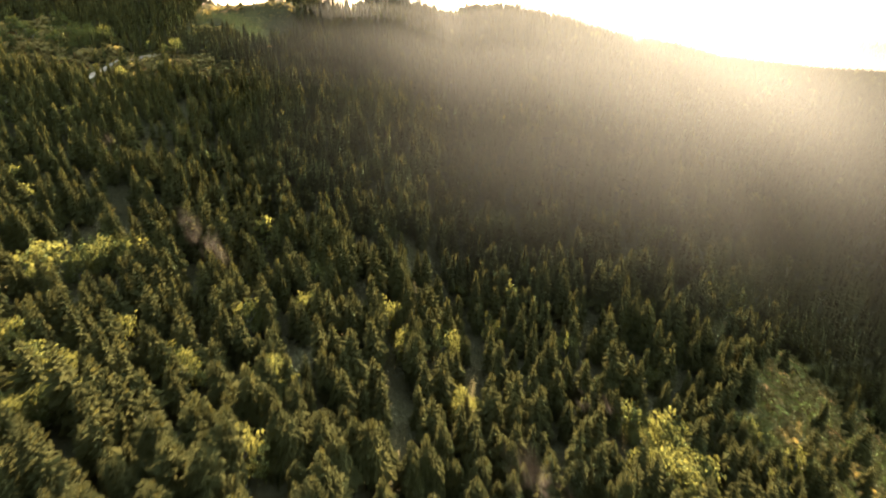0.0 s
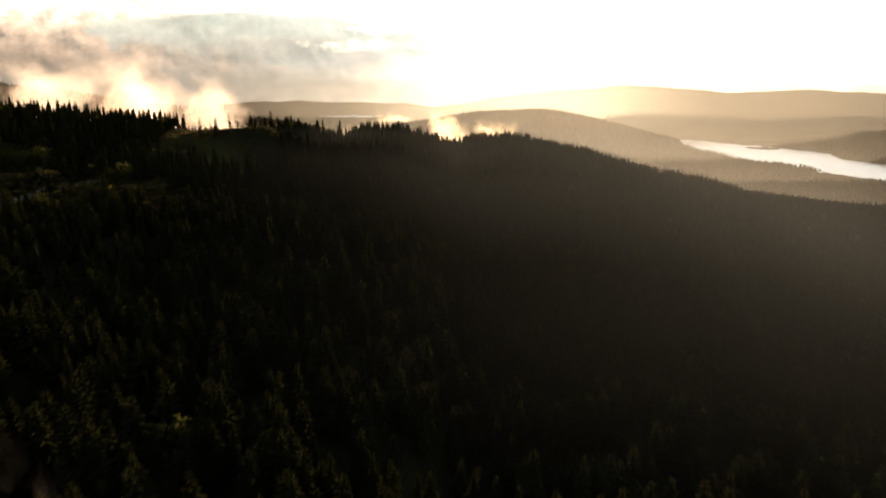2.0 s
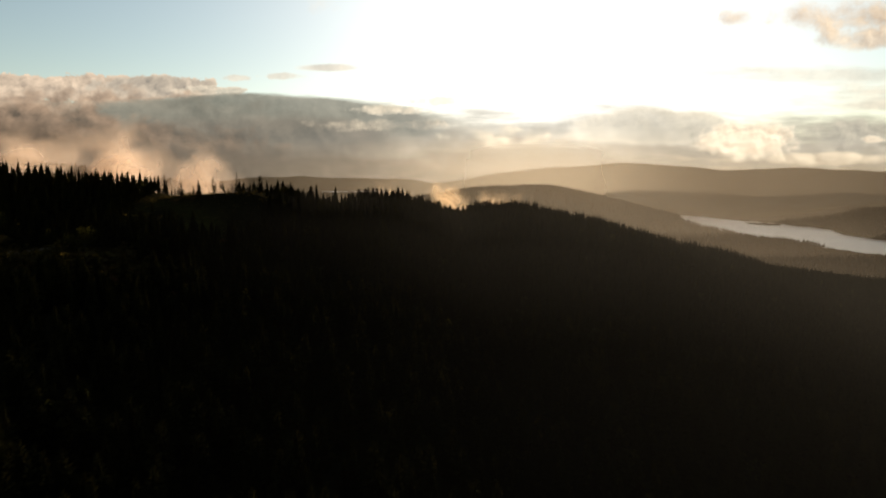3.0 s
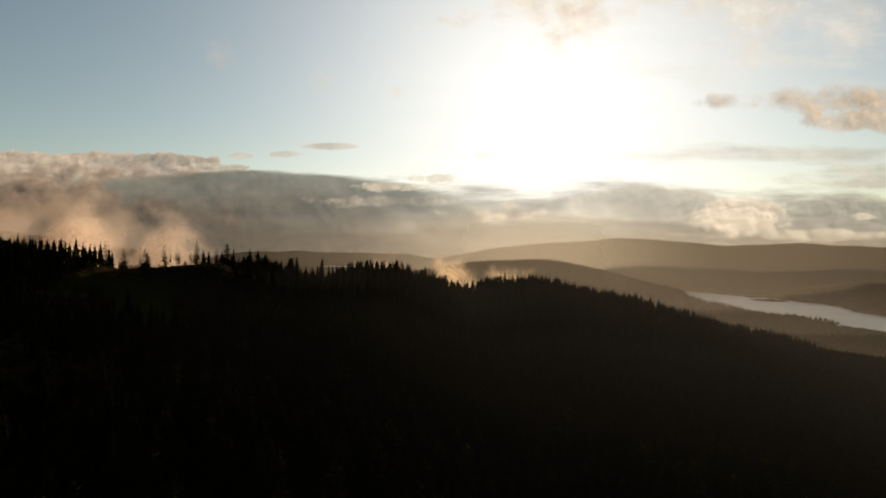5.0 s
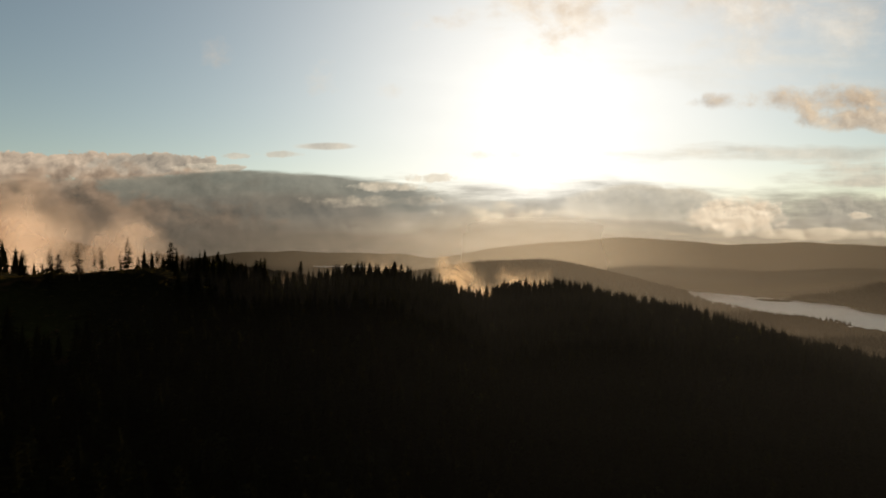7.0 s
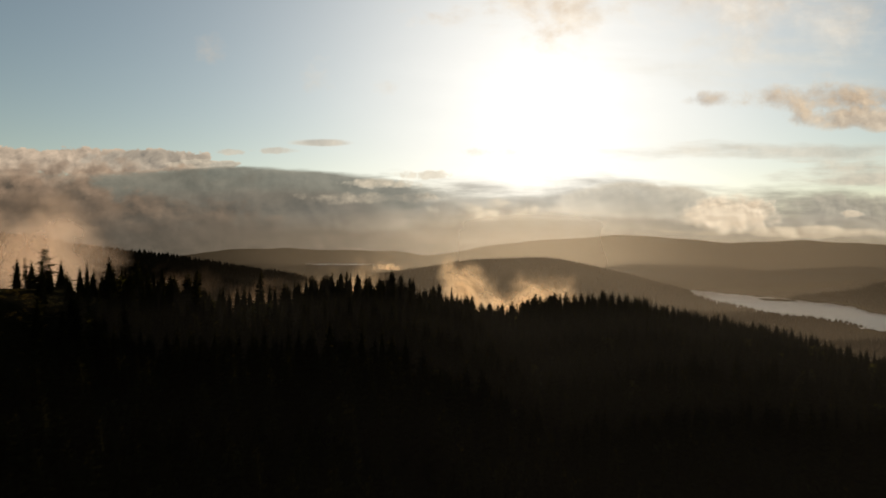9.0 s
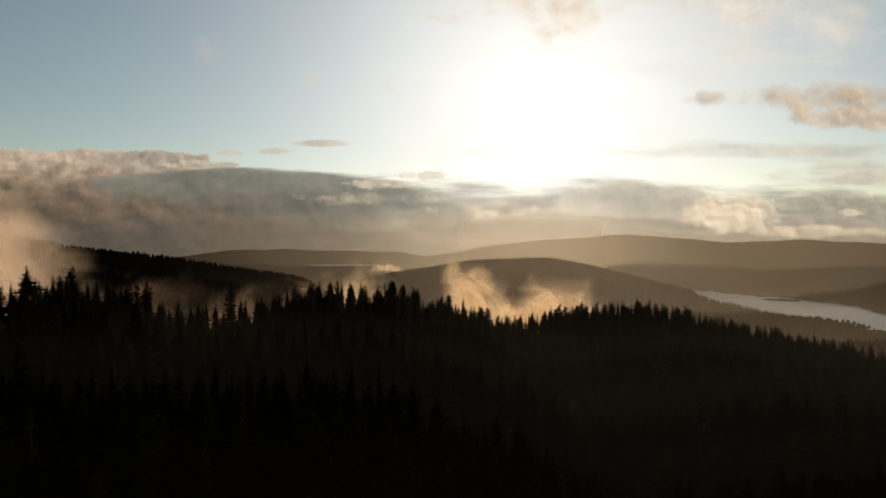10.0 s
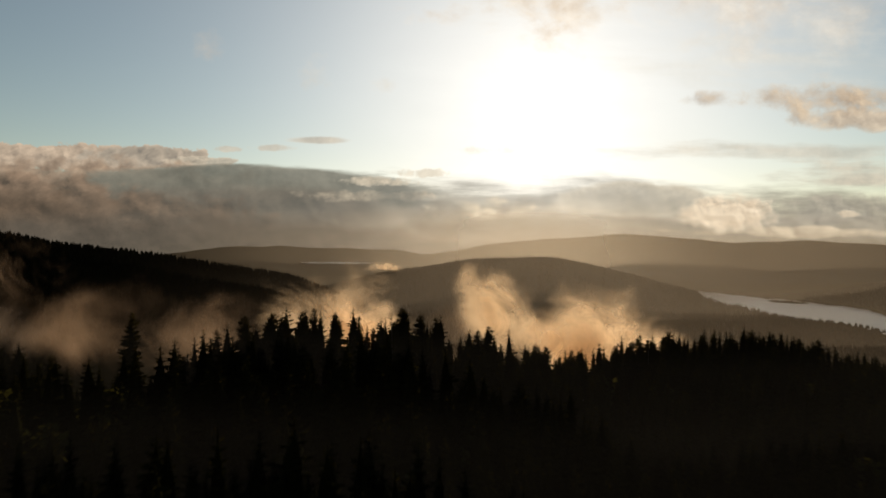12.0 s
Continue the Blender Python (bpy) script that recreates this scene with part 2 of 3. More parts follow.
def foliage(name, dark, mid, light, through):
    """Leaves or needles: colour by tree, by clump and by grain, and light that comes through."""
    m, n, out = material(name)
    place = n.node("ShaderNodeNewGeometry")
    tree = n.noise(place.outputs["Position"], 0.11, 2.0)
    fac = n.math("ADD", n.math("MULTIPLY", tree, 0.62), n.math("MULTIPLY", place.outputs["Random Per Island"], 0.08))
    fac = n.math("ADD", fac, n.math("MULTIPLY", n.node("ShaderNodeObjectInfo").outputs["Random"], 0.22))
    tone = ramp3(n, fac, dark, mid, light)
    tone = n.mix(0.35, tone, n.mix(n.noise(place.outputs["Position"], 3.0, 3.0), dark, light))
    # sprays of needles scatter like a rough mass that mostly faces the sky
    lean = n.node("ShaderNodeVectorMath", operation="MULTIPLY_ADD")
    n.put(lean.inputs[0], place.outputs["Normal"])
    lean.inputs[1].default_value, lean.inputs[2].default_value = (0.75, 0.75, 0.75), (0, 0, 0.45)
    soft_way = n.node("ShaderNodeVectorMath", operation="NORMALIZE")
    n.put(soft_way.inputs[0], lean.outputs[0])
    leaf = n.shader("ShaderNodeBsdfDiffuse", Color=tone, Roughness=0.5, Normal=soft_way.outputs[0])
    back = n.shader("ShaderNodeBsdfTranslucent", Color=n.mix(1.0, tone, (1.25, 1.1, 0.72), "MULTIPLY"))
    n.put(out, n.blend(through, leaf, back))
    return m


NEEDLES = foliage("conifer_needles", (0.0155, 0.0155, 0.0060), (0.031, 0.0295, 0.0095), (0.064, 0.056, 0.016), 0.34)
FAR_NEEDLES = foliage("far_needles", (0.020, 0.019, 0.011), (0.026, 0.024, 0.013), (0.034, 0.030, 0.016), 0.1)
LEAVES = foliage("broad_leaves", (0.026, 0.030, 0.010), (0.046, 0.048, 0.014), (0.076, 0.070, 0.021), 0.34)
SCRUB = foliage("scrub_leaves", (0.040, 0.044, 0.014), (0.085, 0.074, 0.024), (0.17, 0.090, 0.038), 0.36)

BARK, n, out = material("bark")
grain = n.noise(n.node("ShaderNodeTexCoord").outputs["Object"], 9.0, 4.0)
n.put(out, n.shader("ShaderNodeBsdfPrincipled", Base_Color=n.mix(grain, (0.05, 0.038, 0.028), (0.15, 0.115, 0.085)), Roughness=0.9))

GROUND, n, out = material("forest_floor")
where = n.node("ShaderNodeNewGeometry").outputs["Position"]
coarse, grain = n.noise(where, 0.035, 5.0), n.noise(where, 0.6, 5.0, 0.65)
floor = n.mix(grain, (0.014, 0.013, 0.006), (0.045, 0.037, 0.016))
grass = n.mix(grain, (0.055, 0.060, 0.012), (0.13, 0.115, 0.022))
open_land = n.node("ShaderNodeAttribute", attribute_name="open_land").outputs["Fac"]
tone = n.mix(n.math("MULTIPLY", open_land, n.smooth(coarse, 0.35, 0.6)), floor, grass)
tone = n.mix(n.math("MULTIPLY", n.smooth(n.noise(where, 0.09, 3.0), 0.58, 0.7), open_land), tone, (0.30, 0.13, 0.05))
bump = n.node("ShaderNodeBump")
bump.inputs["Strength"].default_value, bump.inputs["Distance"].default_value = 0.8, 1.2
n.put(bump.inputs["Height"], grain)
n.put(out, n.shader("ShaderNodeBsdfPrincipled", Base_Color=tone, Roughness=0.95, Specular_IOR_Level=0.0, Normal=bump.outputs[0]))

WATER, n, out = material("lake_water")
where = n.node("ShaderNodeNewGeometry").outputs["Position"]
bump = n.node("ShaderNodeBump")
bump.inputs["Strength"].default_value, bump.inputs["Distance"].default_value = 0.25, 0.6
n.put(bump.inputs["Height"], n.noise(where, 0.05, 6.0, 0.7))
n.put(out, n.shader("ShaderNodeBsdfPrincipled", Base_Color=(0.04, 0.042, 0.038), Roughness=0.28, Normal=bump.outputs[0]))


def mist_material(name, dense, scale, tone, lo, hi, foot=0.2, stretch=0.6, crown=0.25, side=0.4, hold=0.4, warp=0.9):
    """Mist, and the sheets that stand in for haze: light passes and scatters, torn by noise, thinning towards the
    rim.
    """
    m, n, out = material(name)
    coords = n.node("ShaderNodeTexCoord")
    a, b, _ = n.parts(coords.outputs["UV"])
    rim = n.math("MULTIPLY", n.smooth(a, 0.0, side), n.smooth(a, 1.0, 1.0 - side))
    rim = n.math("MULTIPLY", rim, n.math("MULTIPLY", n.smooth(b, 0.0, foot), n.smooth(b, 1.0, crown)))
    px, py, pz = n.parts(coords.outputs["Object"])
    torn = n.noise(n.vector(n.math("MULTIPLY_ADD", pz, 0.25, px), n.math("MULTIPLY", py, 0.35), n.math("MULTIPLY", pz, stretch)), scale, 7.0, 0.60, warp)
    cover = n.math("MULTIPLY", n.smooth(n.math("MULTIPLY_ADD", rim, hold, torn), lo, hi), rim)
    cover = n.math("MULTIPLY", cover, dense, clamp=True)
    scattering = n.blend(0.78, n.shader("ShaderNodeBsdfDiffuse", Color=tone), n.shader("ShaderNodeBsdfTranslucent", Color=tone))
    n.put(out, n.blend(cover, n.shader("ShaderNodeBsdfTransparent"), scattering))
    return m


MIST = mist_material("rising_mist", 0.80, 0.040, (0.98, 0.74, 0.48), 0.68, 1.04, 0.3, 1.0, 0.35, 0.5, 0.44, 0.55)
# fainter banks; thinner and browner also to imitate weaker light off the sun
FAINT = mist_material("faint_mist", 0.20, 0.034, (0.92, 0.64, 0.42), 0.66, 1.10, 0.35, 1.0, 0.1, 0.5, 0.44, 0.55)
PLUME = mist_material("rising_plume", 0.42, 0.022, (0.92, 0.71, 0.54), 0.68, 1.02, 0.3, 1.1, 0.55, 0.5, 0.44, 0.6)
PUFF = mist_material("thin_mist", 0.010, 0.16, (0.92, 0.74, 0.56), 0.60, 1.0, 0.3, 0.55, 0.3, 0.5, 0.18, 0.8)
BRIGHT_PUFF = mist_material("sunlit_puff", 0.06, 0.12, (0.94, 0.78, 0.60), 0.60, 1.0, 0.2, 0.8, 0.3, 0.5, 0.25, 0.8)
# see-through sheets that stand in for haze in the valley air
HAZE = mist_material("valley_haze_sheet", 0.060, 0.0012, (0.88, 0.72, 0.54), 0.2, 0.9, 0.15)
FAR_HAZE = mist_material("far_haze_sheet", 0.080, 0.0012, (0.90, 0.76, 0.58), 0.2, 0.9, 0.15, 0.6, 0.85)
# denser sheets that imitate the sun's glow on the hills below it
SUN_GLOW_SHEET = mist_material("hill_glow_sheet", 0.11, 0.0012, (0.88, 0.74, 0.56), 0.1, 0.8, 0.15, 0.6, 0.5, 0.5)
GLARE_SHEET = mist_material("sunward_glow_sheet", 0.42, 0.0012, (0.88, 0.78, 0.62), 0.1, 0.8, 0.15, 0.6, 0.7, 0.5)
# very thin sheets that imitate the sun's veiling glare over the trees
VEIL = mist_material("slope_glare_sheet", 0.0027, 0.008, (0.92, 0.86, 0.74), 0.2, 1.0, 0.5, 0.6, 0.7, 0.45)
THIN_VEIL = mist_material("thin_slope_glare_sheet", 0.0014, 0.008, (0.92, 0.86, 0.74), 0.2, 1.0, 0.7, 0.6, 0.7, 0.5)
BROW_VEIL = mist_material("brow_glare_sheet", 0.0042, 0.008, (0.92, 0.86, 0.74), 0.2, 1.0, 0.5, 0.6, 0.7)

# ---- the land ----
CREST_X = [-400, -170, -125, -102, -85, -60, -35, -10, 3, 18, 45, 110, 157, 285, 390, 700]
CREST_Y = [400, 425, 445, 478, 488, 500, 507, 520, 536, 544, 547, 562, 591, 695, 745, 800]
CREST_Z = [268, 252, 248, 245, 241.5, 241, 241.5, 234, 227.5, 229.5, 231.3, 220.5, 203.5, 166, 148, 112]
# hills of the far country: x, y, half width, half depth, height
HILLS = [(-2000, 2300, 800, 500, 290), (310, 2950, 690, 400, 188), (-900, 4350, 1500, 280, 225), (2300, 2900, 420, 900, 100), (-300, 3550, 800, 250, 80), (1000, 4000, 500, 250, 110)]


def wave(x, y, size, seed):
    """A smooth, cheap roll of the land."""
    a = np.sin(x / size + seed * 1.7 + 1.3 * np.sin(y / (size * 1.4) + seed))
    b = np.sin(y / (size * 0.8) - seed * 2.1 + 1.1 * np.sin(x / (size * 1.2) - seed))
    return 0.5 * (a + b)


def canopy(x, y):
    """The height of the treetops on the near slope, and metres before (+) or behind (-) its crest."""
    s = np.interp(x, CREST_X, CREST_Y) - y
    top = np.interp(x, CREST_X, CREST_Z)
    t, a = np.clip(s, 0, 430) / 100, np.clip(x, -170, 230) / 100
    drop = -0.613 * t + 11.281 * t**2 - 2.036 * t**3 - 9.59 * t * a + 3.688 * t**2 * a
    saddle = 13 * np.exp(-(((x + 79) / 13) ** 2) - ((y - 508) / 22) ** 2)
    return top - saddle - drop - 0.5 * np.maximum(-s - 8, 0) - 0.02 * np.maximum(s - 430, 0), s


def tree_height(s):
    return 9.5 + 7.0 * np.clip((s - 10) / 330, 0, 1)


def far_land(x, y):
    z = 12 + 6 * wave(x, y, 260, 1) + 2 * wave(x, y, 90, 2)
    for hx, hy, rx, ry, h in HILLS:
        hill = h * np.exp(-(((x - hx) / rx) ** 2) - ((y - hy) / ry) ** 2) * (1 + 0.07 * wave(x, y, 150, 3) + 0.03 * wave(x, y, 55, 4))
        z = np.sqrt(z**2 + hill**2)
    # a long ridge that falls away to the right
    ridge = np.interp(x, [-2200, -1100, -950, -800, -670, -520, -390, -250, -60], [290, 256, 226, 211, 199, 178, 154, 106, 0])
    z = np.sqrt(z**2 + (ridge * np.exp(-(((y - 1930) / 360) ** 2)) * (1 + 0.04 * wave(x, y, 90, 3))) ** 2)
    ridge = np.interp(x, [-500, 0, 327, 722, 1000, 1310, 1708, 2100, 2494, 2900, 3200, 4500], [60, 160, 220, 272, 300, 318, 288, 272, 282, 268, 262, 300])
    z = np.sqrt(z**2 + (ridge * np.exp(-(((y - 4650) / 330) ** 2)) * (1 + 0.03 * wave(x, y, 170, 3) + 0.012 * wave(x, y, 60, 4))) ** 2)
    # the lake's bed between its two shores
    west = np.interp(y, [1400, 1830, 2100, 2440, 2680, 3090, 3850], [1480, 1320, 1255, 1190, 1080, 1120, 1300])
    east = np.interp(y, [1400, 1900, 2470, 2900, 3210, 3850], [1800, 1650, 1630, 1720, 1600, 1320])
    inside = np.minimum(x - west, east - x) + 16 * np.sin(y / 61.0) + 9 * np.sin(y / 23.0)
    bed = np.where(y > 3880, 0, np.clip(inside / 50 + 0.5, 0, 1))
    z = z * (1 - bed) - 14 * bed
    tarn = np.clip((1.0 - ((x + 560) / 230) ** 2 - ((y - 3900) / 150) ** 2) * 3, 0, 1)
    return z * (1 - tarn) + 124 * tarn


def land(x, y):
    x, y = np.asarray(x, float), np.asarray(y, float)
    top, s = canopy(x, y)
    near = top - 1.08 * tree_height(s) + 1.6 * wave(x, y, 31, 5) + 0.5 * wave(x, y, 9, 6)
    # the bare brow
    brow = np.exp(-(((x + 121) / 36) ** 4) - ((y - 431 - 0.45 * (x + 121)) / 22) ** 4)
    near = near + brow * (np.interp(x, [-150, -138, -127, -115, -105, -97], [239.2, 240.0, 240.6, 241.8, 241.8, 240.2]) + 0.25 * wave(x, y, 9, 6) - near)
    far = far_land(x, y)
    k = 12.0
    h = np.clip(0.5 + 0.5 * (near - far) / k, 0, 1)
    return far * (1 - h) + near * h + k * h * (1 - h)


def open_at(x, y):
    """How open the land is: 1 in the clearings, 0 in the wood."""
    tear = 0.35 * wave(x, y, 14, 7) + 0.2 * wave(x, y, 6, 8)
    a = 1.2 - ((x + 172) / 72) ** 2 - ((y - 322 - 0.15 * (x + 172)) / 24) ** 2
    b = 1.3 - ((x - 152) / 52) ** 2 - ((y - 162) / 56) ** 2
    c = 1.6 - ((x + 121) / 30) ** 2 - ((y - 419 - 0.45 * (x + 121)) / 38) ** 2
    e = 1.4 - ((x + 141) / 19) ** 2 - ((y - 433) / 28) ** 2
    d = 1.0 - ((x + 225) / 50) ** 2 - ((y - 352) / 18) ** 2
    return np.clip(np.maximum.reduce([a, b, c, d, e]) + tear, 0, 1)


def mesh_of(name, verts, faces, mat, smooth=False):
    """A mesh from arrays of places and of faces with the same number of corners."""
    mesh = bpy.data.meshes.new(name)
    verts, faces = np.asarray(verts, np.float32), np.asarray(faces, np.int32)
    count, corners = faces.shape
    mesh.vertices.add(len(verts))
    mesh.vertices.foreach_set("co", verts.ravel())
    mesh.loops.add(count * corners)
    mesh.loops.foreach_set("vertex_index", faces.ravel())
    mesh.polygons.add(count)
    mesh.polygons.foreach_set("loop_start", np.arange(0, count * corners, corners, dtype=np.int32))
    mesh.polygons.foreach_set("use_smooth", np.full(count, smooth))
    mesh.materials.append(mat)
    mesh.update(calc_edges=True)
    return mesh


def sheet(rows, columns):
    """Faces of a grid."""
    a = (np.arange(rows - 1)[:, None] * columns + np.arange(columns - 1)).ravel()
    return np.stack([a, a + 1, a + columns + 1, a + columns], 1)


depth = np.concatenate([np.arange(-260, 620, 6.0), 620 + 6.0 * np.cumsum(1.028 ** np.arange(111))])
depth = depth[depth < 4900]
across = np.sinh(np.linspace(-1.9, 1.9, 281)) / math.sinh(1.9)
gx = across[None, :] * (520 + 0.86 * np.maximum(depth, 0))[:, None]
gy = np.repeat(depth[:, None], 281, 1)
gz = land(gx, gy)
ground = new("ground", mesh_of("ground", np.stack([gx, gy, gz], -1).reshape(-1, 3), sheet(len(depth), 281), GROUND, True))
ground.data.attributes.new("open_land", "FLOAT", "POINT").data.foreach_set("value", (open_at(gx, gy) * np.clip((420 - gy) / 40, 0, 1)).astype(np.float32).ravel())
tagged(ground, "wooded hillside and valley floor with grassy clearings", "ground", kind="structure")

lx, ly = np.meshgrid(np.linspace(500, 2600, 40), np.linspace(900, 4000, 60))
water = new("water", mesh_of("water", np.stack([lx, ly, 0 * lx], -1).reshape(-1, 3), sheet(60, 40), WATER, True))
tagged(water, "long silver lake in the valley reflecting the sky", "lake", kind="structure")

a = np.linspace(0, 2 * math.pi, 49)[:-1]
edge = np.stack([-560 + 200 * np.cos(a) * (1 + 0.1 * np.sin(3 * a)), 3900 + 110 * np.sin(a) * (1 + 0.12 * np.sin(5 * a)), 0 * a + 127], 1)
tarn = new("water_2", mesh_of("water_2", np.concatenate([edge, [[-560, 3900, 127]]]), [(k, (k + 1) % 48, 48) for k in range(48)], WATER))
tagged(tarn, "narrow far lake shining between the hills", "lake", kind="structure")
px, py = np.meshgrid(np.linspace(-1, 1, 21), np.linspace(-1, 1, 13))
pz = 5 * np.maximum(1 - px**2 - py**2, 0) * (1 + 0.4 * np.sin(9 * px)) - 0.6
islet = new("islet", mesh_of("islet", np.stack([1560 + 75 * px + 20 * py, 3070 + 70 * py - 40 * px, pz], -1).reshape(-1, 3), sheet(13, 21), GROUND, True))
tagged(islet, "low dark islet in the lake", "island", kind="structure")


# A pale track that crosses the clearing.
TRACK, n, out = material("track_dirt")
where = n.node("ShaderNodeNewGeometry").outputs["Position"]
n.put(out, n.shader("ShaderNodeBsdfPrincipled", Base_Color=n.mix(n.noise(where, 1.3, 5.0, 0.65), (0.11, 0.085, 0.055), (0.26, 0.21, 0.145)), Roughness=0.95, Specular_IOR_Level=0.0))
way_y = np.linspace(266, 345, 60)
way_x = np.interp(way_y, [266, 278, 284, 292, 310, 326, 331, 337, 345], [-204, -186, -179, -173, -173, -169.5, -165.7, -160, -149]) + 0.5 * np.sin(way_y / 3.1)
strip_x = way_x[:, None] + np.linspace(-1.6, 1.6, 5)[None, :]
strip_y = np.repeat(way_y[:, None], 5, 1) - np.linspace(-1.6, 1.6, 5)[None, :]
strip = np.stack([strip_x, strip_y, land(strip_x, strip_y) + 0.22], -1).reshape(-1, 3)
path_ob = new("path", mesh_of("path", strip, sheet(60, 5), TRACK, True))
tagged(path_ob, "pale dirt track across the scrubby clearing", "path", kind="structure")


# ---- trees ----
def conifer(seed, boughs, sprays=1, slim=0.2, bare=0.12, ragged=0.22, wide=0.34, core=6):
    """A conifer one metre high: arrays of its crown's triangles. Folded sprays on boughs that wind round the stem,
    drooping low down and rising near the top, over a dark inner mass."""
    rng = np.random.default_rng(seed)
    verts, faces = [], []
    lobes = rng.uniform(0, 6.28, 3)

    def spray(root, way, length, slope, half):
        side = np.array([-way[1], way[0], 0])
        up = np.array([0, 0, 1.0])
        mid = root + way * length * 0.5 + up * length * (slope * 0.5 + 0.05)
        tip = root + way * length + up * length * (slope - 0.06)
        i = len(verts)
        hang = half * rng.uniform(0.15, 0.6)
        verts.extend([root, root + way * length * 0.62 + side * half + up * (length * slope * 0.62 - hang), mid, root + way * length * 0.62 - side * half + up * (length * slope * 0.62 - hang), tip])
        faces.extend([(i, i + 1, i + 2), (i, i + 2, i + 3), (i + 2, i + 1, i + 4), (i + 2, i + 4, i + 3)])

    for b in range(boughs):
        f = min(1.0, max(0.0, (b + rng.uniform(-0.6, 0.6)) / boughs))
        f = f**1.12
        z = bare + (0.965 - bare) * f
        turn = b * 2.39996 + rng.uniform(-0.35, 0.35)
        reach = slim * (1 - f) ** 0.68 * min(1.0, 0.66 + 2.4 * f) + 0.014
        reach *= 1 + 0.16 * math.sin(turn + lobes[0] + 7 * f) + 0.12 * math.sin(2 * turn + lobes[1] - 11 * f)
        length = max(0.012, reach * (1 + ragged * 0.6 * rng.normal()))
        slope = -0.42 + 0.95 * f + rng.uniform(-0.18, 0.18)
        way = np.array([math.cos(turn), math.sin(turn), 0])
        root = np.array([0, 0, z])
        spray(root, way, length, slope, length * wide * rng.uniform(0.75, 1.25) + 0.004)
        for k in range(sprays - 1):
            bend = (0.6 if k % 2 else -0.6) + rng.uniform(-0.2, 0.2)
            g = 0.30 + 0.32 * (k // 2) + rng.uniform(-0.06, 0.06)
            out_ = np.array([math.cos(turn + bend), math.sin(turn + bend), 0])
            spray(root + way * length * g + np.array([0, 0, length * slope * g]), out_, length * rng.uniform(0.42, 0.62), slope - 0.12, length * wide * 0.42)
    if core:
        i = len(verts)
        for k, (r, z) in enumerate(((0.50, bare + 0.05), (0.52, 0.3), (0.30, 0.62))):
            for a in range(core):
                t = a * 2 * math.pi / core + k
                verts.append(np.array([slim * r * math.cos(t), slim * r * math.sin(t), z]) * (1, 1, rng.uniform(0.9, 1.1)))
        for k in range(2):
            for a in range(core):
                p, q = i + core * k + a, i + core * k + (a + 1) % core
                faces += [(p, q, q + core), (p, q + core, p + core)]
        verts.append(np.array([0, 0, 0.92]))
        faces += [(i + 2 * core + a, i + 2 * core + (a + 1) % core, i + 3 * core) for a in range(core)]
    i = len(verts)
    for a in range(3):
        verts.append(np.array([0.008 * math.cos(a * 2.1), 0.008 * math.sin(a * 2.1), 0.90]))
    verts.append(np.array([0, 0, 1.0]))
    faces += [(i, i + 1, i + 3), (i + 1, i + 2, i + 3), (i + 2, i, i + 3)]
    return np.array(verts), np.array(faces)


def stem(sides, rings, low=-0.06, top=0.95, girth=0.014, seed=0):
    """A tapered trunk one metre high, flared at the foot."""
    rng = np.random.default_rng(seed)
    verts, faces = [], []
    for r in range(rings):
        f = r / (rings - 1)
        z, g = low + (top - low) * f, girth * (1 - 0.9 * f) * (1 + 0.6 * max(0, 0.12 - f) / 0.12)
        wob = rng.normal(0, 0.003, 2) * f
        for k in range(sides):
            a = 2 * math.pi * k / sides
            verts.append((wob[0] + g * math.cos(a), wob[1] + g * math.sin(a), z))
    for r in range(rings - 1):
        for k in range(sides):
            a, b = r * sides + k, r * sides + (k + 1) % sides
            faces += [(a, b, b + sides), (a, b + sides, a + sides)]
    return np.array(verts), np.array(faces)


def broadleaf(seed, lumps, leaves, wide=0.36, leaf=1.0):
    """A broad-leaved crown one metre high: lumps of small leaves with gaps between them."""
    rng = np.random.default_rng(seed)
    verts, faces = [], []
    for _ in range(lumps):
        a, f = rng.uniform(0, 2 * math.pi), rng.uniform(0, 1)
        z = 0.22 + 0.72 * f
        r = wide * math.sqrt(max(0.02, 1 - ((z - 0.52) / 0.46) ** 2)) * rng.uniform(0.45, 1.05)
        c, size = np.array([r * math.cos(a), r * math.sin(a), z]), rng.uniform(0.07, 0.13)
        for _ in range(leaves):
            p = c + rng.normal(0, size * 0.6, 3)
            u, v = rng.normal(0, 1, 3), rng.normal(0, 1, 3)
            u, v = u / np.linalg.norm(u), v / np.linalg.norm(v)
            big = size * rng.uniform(0.8, 1.5) / math.sqrt(leaves) * leaf
            i = len(verts)
            verts += [p - u * big, p + v * big * 0.6, p + u * big, p - v * big * 0.6]
            faces += [(i, i + 1, i + 2), (i, i + 2, i + 3)]
    return np.array(verts), np.array(faces)


def limbs(seed, count):
    """A short forked trunk for a broad-leaved tree one metre high."""
    rng = np.random.default_rng(seed)
    v, f = stem(6, 4, top=0.6, girth=0.026, seed=seed)
    verts, faces = [v], [f]
    for k in range(count):
        a, z = 2 * math.pi * k / count + rng.uniform(-0.4, 0.4), rng.uniform(0.22, 0.45)
        v, f = stem(4, 3, low=0, top=0.42, girth=0.012, seed=seed + k)
        m = np.array(Euler((rng.uniform(0.5, 0.9), 0, a)).to_matrix())
        faces.append(f + sum(len(p) for p in verts))
        verts.append(v @ m.T + (0, 0, z))
    return np.concatenate(verts), np.concatenate(faces)


